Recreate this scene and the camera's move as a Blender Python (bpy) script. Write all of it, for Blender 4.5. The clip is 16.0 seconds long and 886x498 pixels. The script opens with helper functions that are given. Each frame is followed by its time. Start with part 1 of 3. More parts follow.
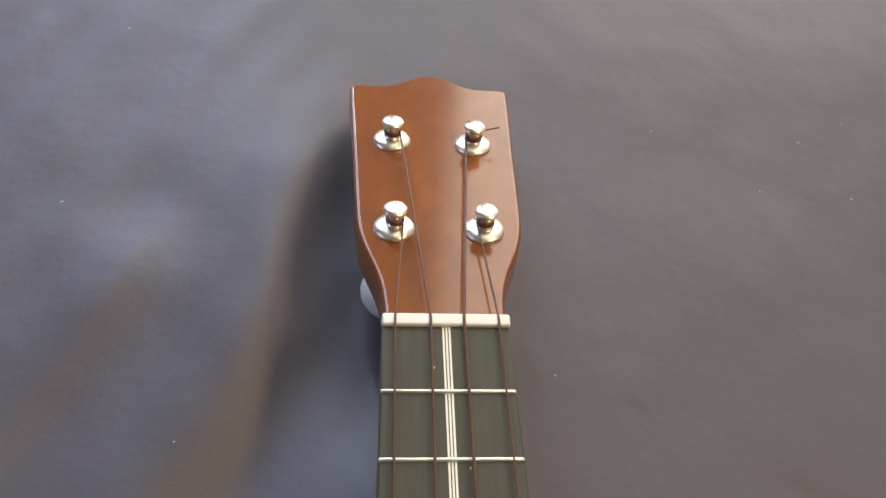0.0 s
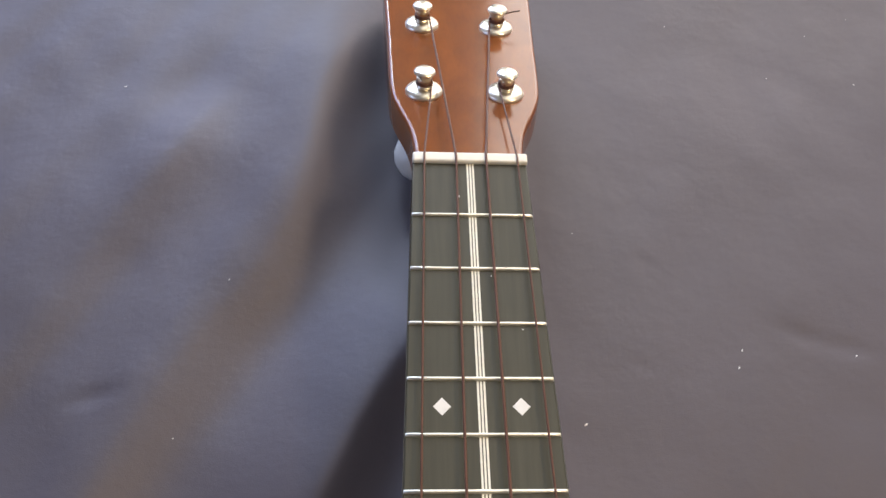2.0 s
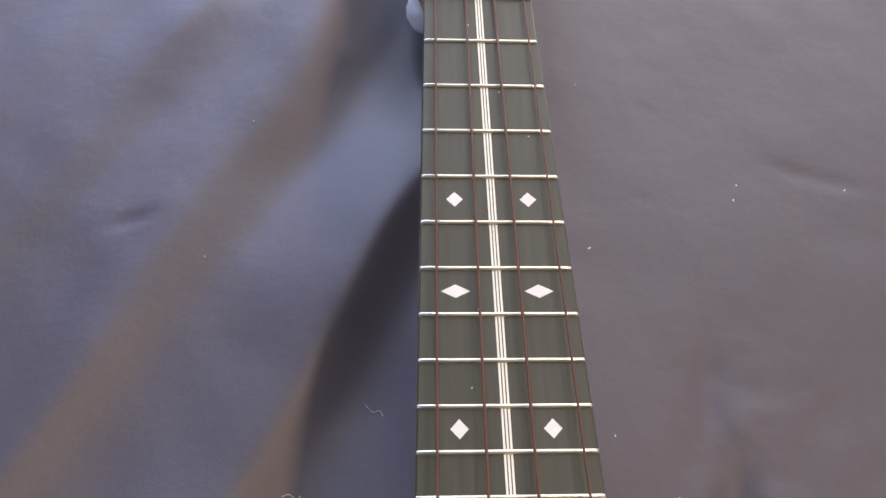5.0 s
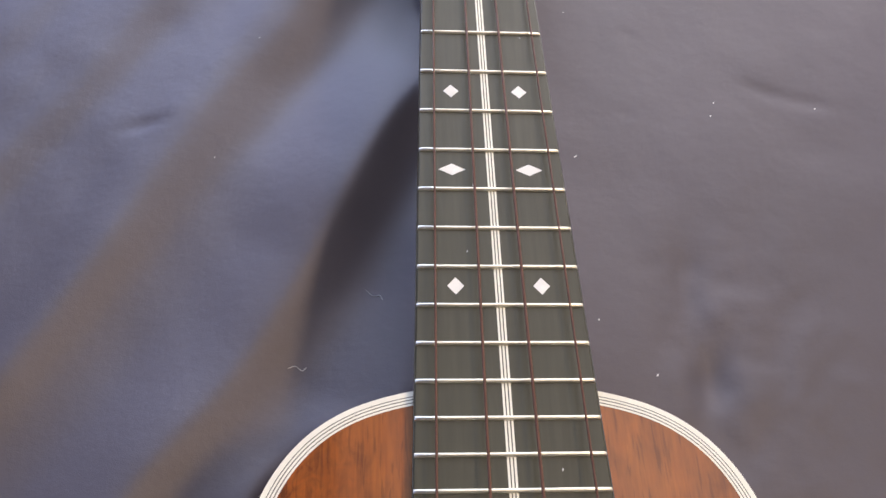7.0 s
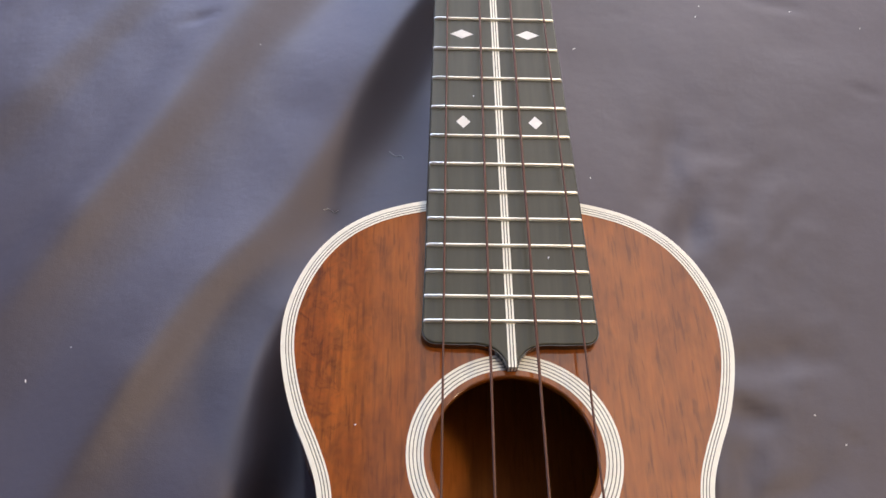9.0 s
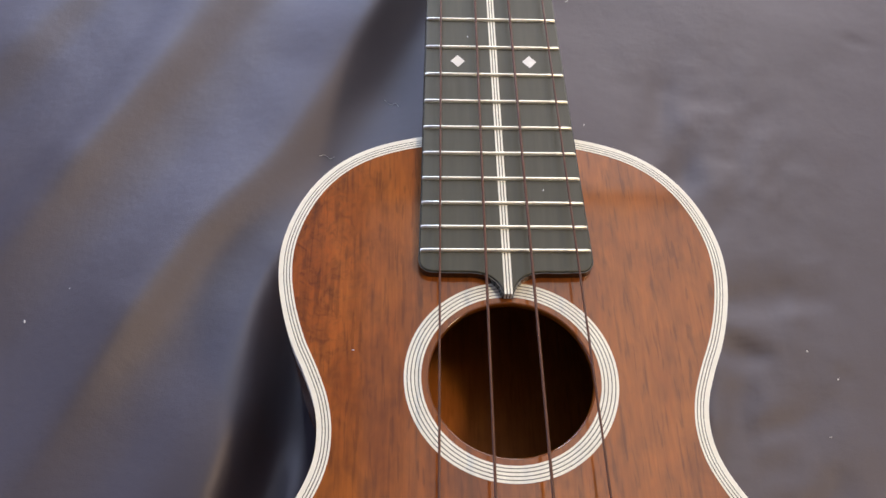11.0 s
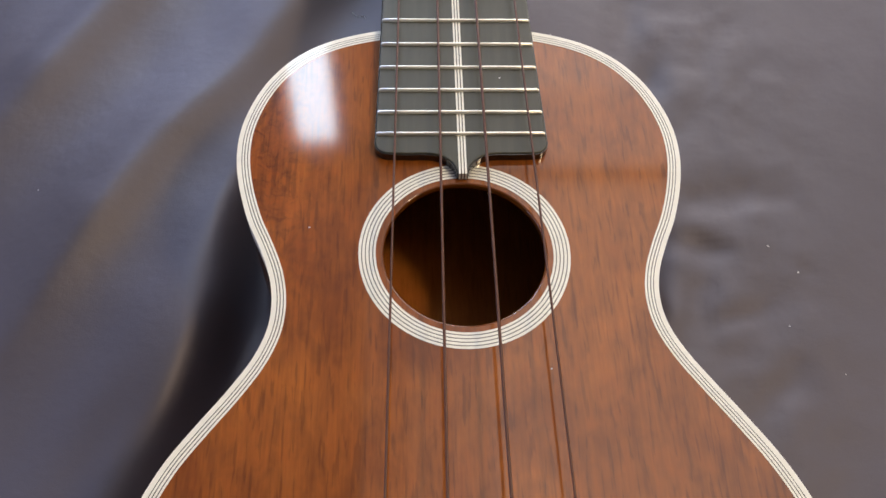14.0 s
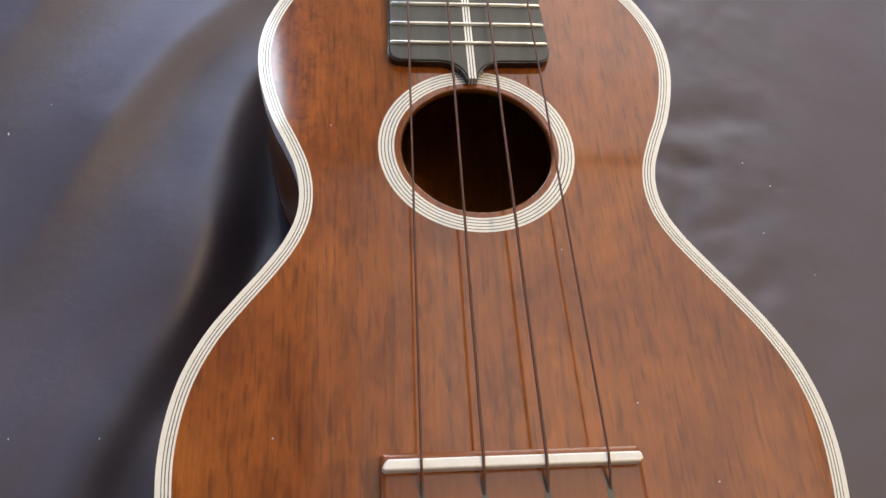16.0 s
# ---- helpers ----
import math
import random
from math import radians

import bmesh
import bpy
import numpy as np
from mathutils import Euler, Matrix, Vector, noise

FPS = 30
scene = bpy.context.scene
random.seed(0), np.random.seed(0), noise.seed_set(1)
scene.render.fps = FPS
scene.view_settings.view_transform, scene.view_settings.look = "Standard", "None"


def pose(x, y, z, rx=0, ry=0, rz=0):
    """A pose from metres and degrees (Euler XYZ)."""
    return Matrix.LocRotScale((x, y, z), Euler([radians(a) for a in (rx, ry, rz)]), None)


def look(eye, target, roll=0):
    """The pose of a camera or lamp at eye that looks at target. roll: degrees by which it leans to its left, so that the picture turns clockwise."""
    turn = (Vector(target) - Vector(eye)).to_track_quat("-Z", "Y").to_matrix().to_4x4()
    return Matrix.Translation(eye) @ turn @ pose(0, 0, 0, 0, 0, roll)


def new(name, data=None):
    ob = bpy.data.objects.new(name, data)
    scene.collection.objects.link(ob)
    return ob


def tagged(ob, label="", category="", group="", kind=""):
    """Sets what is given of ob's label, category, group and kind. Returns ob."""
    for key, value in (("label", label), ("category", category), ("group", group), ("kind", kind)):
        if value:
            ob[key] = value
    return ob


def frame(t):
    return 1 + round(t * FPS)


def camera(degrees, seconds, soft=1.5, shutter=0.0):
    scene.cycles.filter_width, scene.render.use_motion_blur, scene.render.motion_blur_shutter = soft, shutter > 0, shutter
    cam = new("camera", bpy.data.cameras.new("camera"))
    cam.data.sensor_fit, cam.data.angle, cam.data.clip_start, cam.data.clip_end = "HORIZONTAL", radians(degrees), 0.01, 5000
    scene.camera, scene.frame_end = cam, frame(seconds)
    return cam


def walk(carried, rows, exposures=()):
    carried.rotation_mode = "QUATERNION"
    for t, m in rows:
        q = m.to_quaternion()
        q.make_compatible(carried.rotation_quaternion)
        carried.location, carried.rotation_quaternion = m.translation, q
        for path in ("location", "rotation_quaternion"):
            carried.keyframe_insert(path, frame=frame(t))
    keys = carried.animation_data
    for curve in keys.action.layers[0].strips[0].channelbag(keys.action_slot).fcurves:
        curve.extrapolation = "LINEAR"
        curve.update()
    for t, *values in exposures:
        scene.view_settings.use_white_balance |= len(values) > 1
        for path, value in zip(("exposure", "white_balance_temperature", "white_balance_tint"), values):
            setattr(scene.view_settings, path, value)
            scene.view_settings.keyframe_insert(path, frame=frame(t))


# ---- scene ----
LENS = 51.78
ROWS = [
    (0.0, -0.02827, -0.11439, 0.27026, 32.521, -5.970, -2.324),
    (0.5, -0.03078, -0.12658, 0.27117, 32.925, -6.527, -2.418),
    (1.0, -0.03078, -0.13660, 0.27177, 32.670, -5.996, -2.140),
    (1.5, -0.03217, -0.15398, 0.27324, 32.659, -5.568, -1.889),
    (2.0, -0.02658, -0.16932, 0.27119, 32.265, -3.727, -1.421),
    (2.5, -0.02547, -0.17781, 0.26627, 31.673, -3.056, -1.252),
    (3.0, -0.02640, -0.18918, 0.26221, 31.468, -3.053, -1.346),
    (3.5, -0.02582, -0.19962, 0.26308, 31.258, -2.778, -1.204),
    (4.0, -0.02511, -0.20660, 0.26222, 30.985, -2.667, -1.194),
    (6.5, -0.03449, -0.24882, 0.26345, 30.915, -3.621, -2.262),
    (7.0, -0.03222, -0.26084, 0.26141, 31.185, -3.768, -1.823),
    (7.5, -0.03384, -0.27769, 0.26541, 31.578, -4.164, -1.402),
    (8.0, -0.03017, -0.29846, 0.26968, 31.829, -3.544, -0.369),
    (8.5, -0.02847, -0.31580, 0.27737, 31.325, -3.279, 0.011),
    (9.0, -0.02896, -0.32907, 0.27614, 31.328, -2.379, -0.580),
    (11.5, -0.02973, -0.34995, 0.26755, 31.064, -2.567, -1.174),
    (12.0, -0.02741, -0.35638, 0.26647, 31.110, -2.433, -1.158),
    (12.5, -0.02637, -0.36204, 0.26528, 31.056, -2.319, -1.132),
    (13.0, -0.02506, -0.36704, 0.26487, 31.045, -2.106, -1.009),
    (13.5, -0.02087, -0.37040, 0.26187, 30.845, -2.006, -1.402),
    (14.0, -0.01622, -0.37345, 0.25753, 30.343, -1.926, -1.526),
    (14.5, -0.01750, -0.38153, 0.25696, 30.295, -2.286, -1.648),
    (15.0, -0.01910, -0.38946, 0.25637, 30.672, -2.553, -1.661),
    (15.5, -0.02658, -0.39651, 0.25852, 30.687, -3.732, -2.636),
    (16.0, -0.03806, -0.40579, 0.25742, 30.175, -5.082, -3.565),
]
EXPOSURES = [(0.0, 0.0, 7450, 5), (1.5, 0.02, 7200, 8), (3.0, 0.1, 6800, 12), (4.0, 0.12, 6650, 14), (8.0, 0.1, 6750, 14), (11.5, -0.03, 6750, 12), (14.0, -0.08, 6820, 11), (16.0, -0.08, 6900, 11)]

cam = camera(LENS, 16.0)
walk(cam, [(t, pose(x, y, z, rx, ry, rz)) for t, x, y, z, rx, ry, rz in ROWS], EXPOSURES)

# ---- light ----
world = bpy.data.worlds.new("world")
world.use_nodes = True
world.node_tree.nodes["Background"].inputs[0].default_value = (0.6, 0.75, 1.0, 1)
world.node_tree.nodes["Background"].inputs[1].default_value = 0.3
scene.world = world


def opening_light(name, eye, target, width, height, power, colour):
    """An area lamp that fills an opening in a wall or the ceiling."""
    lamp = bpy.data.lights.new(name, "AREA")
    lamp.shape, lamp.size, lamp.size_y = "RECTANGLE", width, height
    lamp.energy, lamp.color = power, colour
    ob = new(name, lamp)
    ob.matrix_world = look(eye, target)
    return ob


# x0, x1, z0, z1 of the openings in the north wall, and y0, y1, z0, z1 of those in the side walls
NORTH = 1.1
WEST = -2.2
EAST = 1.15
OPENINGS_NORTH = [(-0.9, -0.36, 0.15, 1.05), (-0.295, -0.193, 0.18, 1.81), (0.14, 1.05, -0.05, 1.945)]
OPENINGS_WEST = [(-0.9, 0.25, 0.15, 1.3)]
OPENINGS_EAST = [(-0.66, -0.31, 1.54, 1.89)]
CEILING_GLOW = (-0.12, 1.14, 0.05, 1.098)      # x0, x1, y0, y1 of the added lamps' opening in the ceiling
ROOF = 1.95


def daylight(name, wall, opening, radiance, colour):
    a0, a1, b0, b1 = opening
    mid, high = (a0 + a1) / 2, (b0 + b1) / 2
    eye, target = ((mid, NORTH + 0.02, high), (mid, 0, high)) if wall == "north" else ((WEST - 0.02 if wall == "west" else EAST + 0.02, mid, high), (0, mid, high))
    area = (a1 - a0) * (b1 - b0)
    opening_light(name, eye, target, a1 - a0, b1 - b0, math.pi * area * radiance, colour)


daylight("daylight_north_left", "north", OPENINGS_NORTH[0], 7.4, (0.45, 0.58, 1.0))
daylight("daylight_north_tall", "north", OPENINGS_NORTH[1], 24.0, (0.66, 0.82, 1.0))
# upper steps are added so its reflection blends into the overhead strips
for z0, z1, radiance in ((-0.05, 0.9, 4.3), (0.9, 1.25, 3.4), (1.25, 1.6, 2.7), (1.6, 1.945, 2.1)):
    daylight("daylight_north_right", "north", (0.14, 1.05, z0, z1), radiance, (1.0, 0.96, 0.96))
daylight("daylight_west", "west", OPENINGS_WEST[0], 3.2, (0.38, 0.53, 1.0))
# warm key lamp of unknown kind, placed to throw the shadows westward
daylight("warm_key_east", "east", OPENINGS_EAST[0], 80.0, (1.0, 0.77, 0.48))
# added lamp strips stand in for a bright ceiling, dimmer towards the west edge
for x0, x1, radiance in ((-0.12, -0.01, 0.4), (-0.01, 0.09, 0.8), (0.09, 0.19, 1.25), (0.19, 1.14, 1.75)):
    y0, y1 = CEILING_GLOW[2:]
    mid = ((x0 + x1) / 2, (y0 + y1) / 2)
    opening_light("ceiling_glow", (*mid, ROOF + 0.02), (*mid, 0), x1 - x0, y1 - y0, math.pi * (x1 - x0) * (y1 - y0) * radiance, (1.0, 0.94, 0.88))


# ---- materials ----
def material(name, colour, rough=0.5, metal=0.0, coat=0.0, coat_rough=0.03, spec=0.5, sheen=0.0):
    """A Principled material; returns it, its nodes, its links and the shader."""
    m = bpy.data.materials.new(name)
    m.use_nodes = True
    nodes, links = m.node_tree.nodes, m.node_tree.links
    b = nodes["Principled BSDF"]
    b.inputs["Base Color"].default_value = (*colour, 1)
    b.inputs["Roughness"].default_value = rough
    b.inputs["Metallic"].default_value = metal
    b.inputs["Coat Weight"].default_value = coat
    b.inputs["Coat Roughness"].default_value = coat_rough
    b.inputs["Specular IOR Level"].default_value = spec
    b.inputs["Sheen Weight"].default_value = sheen
    return m, nodes, links, b


def stretched(nodes, links, scale):
    """Object coordinates, scaled along each axis."""
    tc = nodes.new("ShaderNodeTexCoord")
    mp = nodes.new("ShaderNodeMapping")
    mp.inputs["Scale"].default_value = scale
    links.new(tc.outputs["Object"], mp.inputs["Vector"])
    return mp.outputs["Vector"]


def noise_tex(nodes, links, vector, scale, detail=4.0, rough=0.55, distort=0.0):
    n = nodes.new("ShaderNodeTexNoise")
    n.inputs["Scale"].default_value = scale
    n.inputs["Detail"].default_value = detail
    n.inputs["Roughness"].default_value = rough
    n.inputs["Distortion"].default_value = distort
    links.new(vector, n.inputs["Vector"])
    return n.outputs["Fac"]


def ramp(nodes, links, fac, stops):
    r = nodes.new("ShaderNodeValToRGB")
    while len(r.color_ramp.elements) < len(stops):
        r.color_ramp.elements.new(0.5)
    for e, (p, c) in zip(r.color_ramp.elements, stops):
        e.position, e.color = p, (*c, 1)
    links.new(fac, r.inputs["Fac"])
    return r.outputs["Color"]


def mixed(nodes, links, kind, fac, a, b):
    n = nodes.new("ShaderNodeMix")
    n.data_type, n.blend_type = "RGBA", kind
    if isinstance(fac, float):
        n.inputs[0].default_value = fac
    else:
        links.new(fac, n.inputs[0])
    links.new(a, n.inputs[6])
    links.new(b, n.inputs[7])
    return n.outputs[2]


def bumped(nodes, links, b, height, strength, distance):
    n = nodes.new("ShaderNodeBump")
    n.inputs["Strength"].default_value = strength
    n.inputs["Distance"].default_value = distance
    links.new(height, n.inputs["Height"])
    links.new(n.outputs["Normal"], b.inputs["Normal"])


def koa(name, light, dark, streaks=1.0, coat=1.0, coat_rough=0.04, curl=0.0):
    """Varnished reddish-brown wood: broad figure, cross mottle, fine grain lines and short dark pores along the length, and curly figure on the bass side."""
    m, nodes, links, b = material(name, light, 0.5, coat=coat, coat_rough=coat_rough, spec=0.1)
    broad = noise_tex(nodes, links, stretched(nodes, links, (1, 0.5, 1)), 42, 4, 0.55, 0.9)
    mottle = noise_tex(nodes, links, stretched(nodes, links, (1, 0.45, 1)), 190, 3, 0.55, 0.7)
    fleck = noise_tex(nodes, links, stretched(nodes, links, (1, 0.14, 1)), 360, 3, 0.6, 0.5)
    fine = noise_tex(nodes, links, stretched(nodes, links, (1, 0.05, 1)), 1100, 4, 0.6, 0.2)
    pores = noise_tex(nodes, links, stretched(nodes, links, (1, 0.085, 1)), 900, 2, 0.5, 0.3)
    base = ramp(nodes, links, broad, [(0.3, dark), (0.52, tuple((a + c) / 2 for a, c in zip(light, dark))), (0.7, light)])
    cross = ramp(nodes, links, mottle, [(0.32, (0.74, 0.72, 0.74)), (0.52, (1, 1, 1)), (0.7, (1.16, 1.1, 1.0))])
    shade = ramp(nodes, links, fleck, [(0.34, (0.74, 0.71, 0.72)), (0.5, (0.95, 0.95, 0.95)), (0.66, (1.08, 1.05, 1.0))])
    grain = ramp(nodes, links, fine, [(0.35, (0.72, 0.68, 0.66)), (0.6, (1, 1, 1))])
    pore = ramp(nodes, links, pores, [(0.36, (0.34, 0.32, 0.34)), (0.43, (1, 1, 1))])
    c = mixed(nodes, links, "MULTIPLY", 0.75 * streaks, base, cross)
    c = mixed(nodes, links, "MULTIPLY", 0.6 * streaks, c, shade)
    c = mixed(nodes, links, "MULTIPLY", 0.6 * streaks, c, grain)
    c = mixed(nodes, links, "MULTIPLY", 0.42 * streaks, c, pore)
    if curl:
        wavy = noise_tex(nodes, links, stretched(nodes, links, (1, 0.75, 1)), 260, 4, 0.6, 1.6)
        figure = ramp(nodes, links, wavy, [(0.34, (0.55, 0.42, 0.36)), (0.47, (1.0, 0.96, 0.9)), (0.62, (1.3, 1.12, 0.85))])
        xyz = nodes.new("ShaderNodeSeparateXYZ")
        links.new(stretched(nodes, links, (1, 1, 1)), xyz.inputs[0])
        side = nodes.new("ShaderNodeMapRange")
        side.interpolation_type = "SMOOTHSTEP"
        side.inputs["From Min"].default_value, side.inputs["From Max"].default_value = -0.027, -0.056
        side.inputs["To Min"].default_value, side.inputs["To Max"].default_value = 0.0, curl
        links.new(xyz.outputs["X"], side.inputs["Value"])
        end = nodes.new("ShaderNodeMapRange")
        end.interpolation_type = "SMOOTHSTEP"
        end.inputs["From Min"].default_value, end.inputs["From Max"].default_value = -0.285, -0.235
        end.inputs["To Min"].default_value = 0.12
        links.new(xyz.outputs["Y"], end.inputs["Value"])
        both = nodes.new("ShaderNodeMath")
        both.operation = "MULTIPLY"
        links.new(side.outputs["Result"], both.inputs[0])
        links.new(end.outputs["Result"], both.inputs[1])
        c = mixed(nodes, links, "MULTIPLY", both.outputs[0], c, figure)
    links.new(c, b.inputs["Base Color"])
    bumped(nodes, links, b, fine, 0.05, 0.0002)
    return m


def plain(name, colour, rough=0.4, metal=0.0, coat=0.0, wear=0.12, scale=300):
    """A nearly even surface with slight mottling and uneven gloss."""
    m, nodes, links, b = material(name, colour, rough, metal, coat)
    v = stretched(nodes, links, (1, 1, 1))
    n = noise_tex(nodes, links, v, scale, 4)
    low = tuple(c * (1 - wear) for c in colour)
    links.new(ramp(nodes, links, n, [(0.35, low), (0.65, colour)]), b.inputs["Base Color"])
    r = ramp(nodes, links, noise_tex(nodes, links, v, scale * 0.3, 3), [(0.3, (rough * 0.85,) * 3), (0.7, (min(1, rough * 1.2),) * 3)])
    links.new(r, b.inputs["Roughness"])
    return m


KOA = koa("koa_top", (0.37, 0.112, 0.015), (0.225, 0.058, 0.007), coat_rough=0.07, curl=0.75)
MAHOGANY = koa("mahogany", (0.20, 0.055, 0.004), (0.14, 0.036, 0.003), 0.2, coat_rough=0.12)
HEAD_WOOD = koa("headstock_wood", (0.245, 0.064, 0.003), (0.17, 0.042, 0.002), 0.2, coat_rough=0.15)
BRIDGE_WOOD = koa("bridge_wood", (0.27, 0.085, 0.018), (0.2, 0.055, 0.011), 0.35, coat_rough=0.14)
INSIDE = koa("bare_wood", (0.50, 0.17, 0.035), (0.36, 0.11, 0.02), 0.5, 0.0)
IVORY = plain("ivory_celluloid", (0.90, 0.88, 0.78), 0.3, coat=0.5, wear=0.06)
BLACK_LINE = plain("black_celluloid", (0.09, 0.088, 0.07), 0.4, coat=0.3)
GLOSS_BLACK = plain("gloss_black", (0.008, 0.008, 0.008), 0.2, coat=0.6)
BONE = plain("bone", (0.93, 0.91, 0.83), 0.28, wear=0.05)
PEARL = plain("pearl_marker", (0.85, 0.85, 0.83), 0.25, coat=0.4, wear=0.05)
NICKEL = plain("nickel", (0.92, 0.86, 0.72), 0.32, 1.0, wear=0.05, scale=900)
FRET_METAL = plain("fret_metal", (0.88, 0.85, 0.75), 0.42, 1.0, wear=0.05)
STRING = plain("dark_string", (0.13, 0.052, 0.03), 0.5, wear=0.2)
BUTTON = plain("white_button", (0.86, 0.88, 0.82), 0.3, coat=0.3, wear=0.05)
LINT = plain("lint", (0.7, 0.7, 0.72), 0.8)


def ebony():
    m, nodes, links, b = material("ebony_board", (0.03, 0.03, 0.024), 0.4, spec=0.5)
    v = stretched(nodes, links, (1, 0.06, 1))
    n = noise_tex(nodes, links, v, 500, 4)
    links.new(ramp(nodes, links, n, [(0.3, (0.040, 0.038, 0.024)), (0.7, (0.058, 0.056, 0.036))]), b.inputs["Base Color"])
    w = noise_tex(nodes, links, stretched(nodes, links, (1, 0.25, 1)), 130, 3)
    links.new(ramp(nodes, links, w, [(0.3, (0.3,) * 3), (0.7, (0.46,) * 3)]), b.inputs["Roughness"])
    return m


EBONY = ebony()


def satin():
    m, nodes, links, b = material("satin_cloth", (0.06, 0.055, 0.065), 0.57, spec=0.82)
    v = stretched(nodes, links, (1, 1, 1))
    n = noise_tex(nodes, links, v, 9, 3, 0.5, 0.4)
    c = ramp(nodes, links, n, [(0.3, (0.058, 0.053, 0.068)), (0.7, (0.070, 0.064, 0.084))])
    links.new(c, b.inputs["Base Color"])
    b.inputs["Specular Tint"].default_value = (1.0, 0.93, 0.99, 1)
    weave = noise_tex(nodes, links, v, 2600, 2)
    soft = noise_tex(nodes, links, v, 70, 4)
    a = nodes.new("ShaderNodeMath")
    a.operation = "MULTIPLY_ADD"
    links.new(weave, a.inputs[0])
    a.inputs[1].default_value = 0.12
    links.new(soft, a.inputs[2])
    bumped(nodes, links, b, a.outputs[0], 0.18, 0.002)
    return m


SATIN = satin()
# unseen walls and ceiling: colours set by what varnish and cloth should reflect
PAINT = plain("wall_paint", (0.45, 0.43, 0.42), 0.8, scale=6)
OCHRE = plain("ochre_paint", (0.30, 0.20, 0.11), 0.8, scale=6)
TAUPE = plain("taupe_paint", (0.16, 0.14, 0.13), 0.9, scale=6)
CEILING_PAINT = plain("ceiling_paint", (0.22, 0.21, 0.21), 0.85, scale=6)
CARPET = plain("floor_boards", (0.3, 0.2, 0.12), 0.5, scale=10)
LINEN = plain("mattress_ticking", (0.6, 0.57, 0.52), 0.9, scale=40)
FRAME_WHITE = plain("window_paint", (0.8, 0.8, 0.78), 0.45, scale=20)


# ---- mesh helpers ----
def mesh_from(verts, faces, smooth=None):
    """A bmesh from vertices and faces; edges flatter than smooth degrees are shaded smooth."""
    bm = bmesh.new()
    vs = [bm.verts.new(v) for v in verts]
    for f in faces:
        bm.faces.new([vs[i] for i in f])
    bmesh.ops.recalc_face_normals(bm, faces=bm.faces)
    if smooth:
        soften(bm, smooth)
    return bm


def soften(bm, degrees):
    bm.normal_update()
    for f in bm.faces:
        f.smooth = True
    for e in bm.edges:
        if len(e.link_faces) == 2 and e.calc_face_angle(0) > radians(degrees):
            e.smooth = False


def keep_flat(bm, least):
    """Parts the shading of faces larger than least from the rounded edges round them."""
    for f in bm.faces:
        if f.calc_area() > least:
            for e in f.edges:
                e.smooth = False


def part(name, bm, mat, parent=None, label=""):
    """Links a bmesh as one mesh object under a thing or a part; its vertices stay at their world places."""
    me = bpy.data.meshes.new(name)
    bm.to_mesh(me)
    bm.free()
    me.materials.append(mat)
    ob = new(name, me)
    if parent:
        ob.parent = parent
        ob.matrix_parent_inverse = Matrix.Translation(parent.location).inverted() if parent.type == "EMPTY" else Matrix()
    return tagged(ob, label)


def box(lo, hi, bevel=0.0):
    x0, y0, z0 = lo
    x1, y1, z1 = hi
    bm = mesh_from([(x, y, z) for z in (z0, z1) for y in (y0, y1) for x in (x0, x1)],
                   [(0, 1, 3, 2), (4, 6, 7, 5), (0, 4, 5, 1), (2, 3, 7, 6), (0, 2, 6, 4), (1, 5, 7, 3)])
    if bevel:
        bmesh.ops.bevel(bm, geom=bm.edges[:], offset=bevel, segments=5, affect="EDGES", profile=0.5)
        soften(bm, 40)
        keep_flat(bm, 20 * bevel * bevel)
    return bm


def prism(loop, z0, z1, bevel=0.0):
    """A closed outline (x, y), raised from z0 to z1, with its upper rim rounded."""
    n = len(loop)
    steps = [(0.0, z0)]
    if bevel:
        steps += [(bevel * (1 - math.cos(a)), z1 - bevel + bevel * math.sin(a)) for a in (0, 0.4, 0.8, 1.2, math.pi / 2)]
    else:
        steps += [(0.0, z1)]
    verts = []
    for inset, z in steps:
        verts += [(x, y, z) for x, y in offset_loop(loop, inset)]
    faces = [[k * n + i, k * n + (i + 1) % n, (k + 1) * n + (i + 1) % n, (k + 1) * n + i] for k in range(len(steps) - 1) for i in range(n)]
    faces += [list(range(n))[::-1], [(len(steps) - 1) * n + i for i in range(n)]]
    bm = mesh_from(verts, faces, 40)
    for f in bm.faces:
        if len(f.verts) == n:
            f.smooth = False
            for e in f.edges:
                e.smooth = False
    return bm


def offset_loop(loop, d):
    """A closed outline moved inwards by d."""
    if not d:
        return list(loop)
    p = np.array(loop)
    t = np.roll(p, -1, 0) - np.roll(p, 1, 0)
    t /= np.linalg.norm(t, axis=1)[:, None] + 1e-12
    area = np.sum(p[:, 0] * np.roll(p[:, 1], -1) - np.roll(p[:, 0], -1) * p[:, 1])
    nrm = np.stack([-t[:, 1], t[:, 0]], 1) * (1 if area > 0 else -1)
    return [tuple(q) for q in p + nrm * d]


def hoop(outer, inner, z0, z1):
    """A closed band between two outlines, from z0 to z1."""
    n = len(outer)
    verts = [(x, y, z) for loop, z in ((outer, z0), (outer, z1), (inner, z1), (inner, z0)) for x, y in loop]
    faces = [[k * n + i, k * n + (i + 1) % n, (k + 1) % 4 * n + (i + 1) % n, (k + 1) % 4 * n + i] for k in range(4) for i in range(n)]
    return mesh_from(verts, faces, 40)


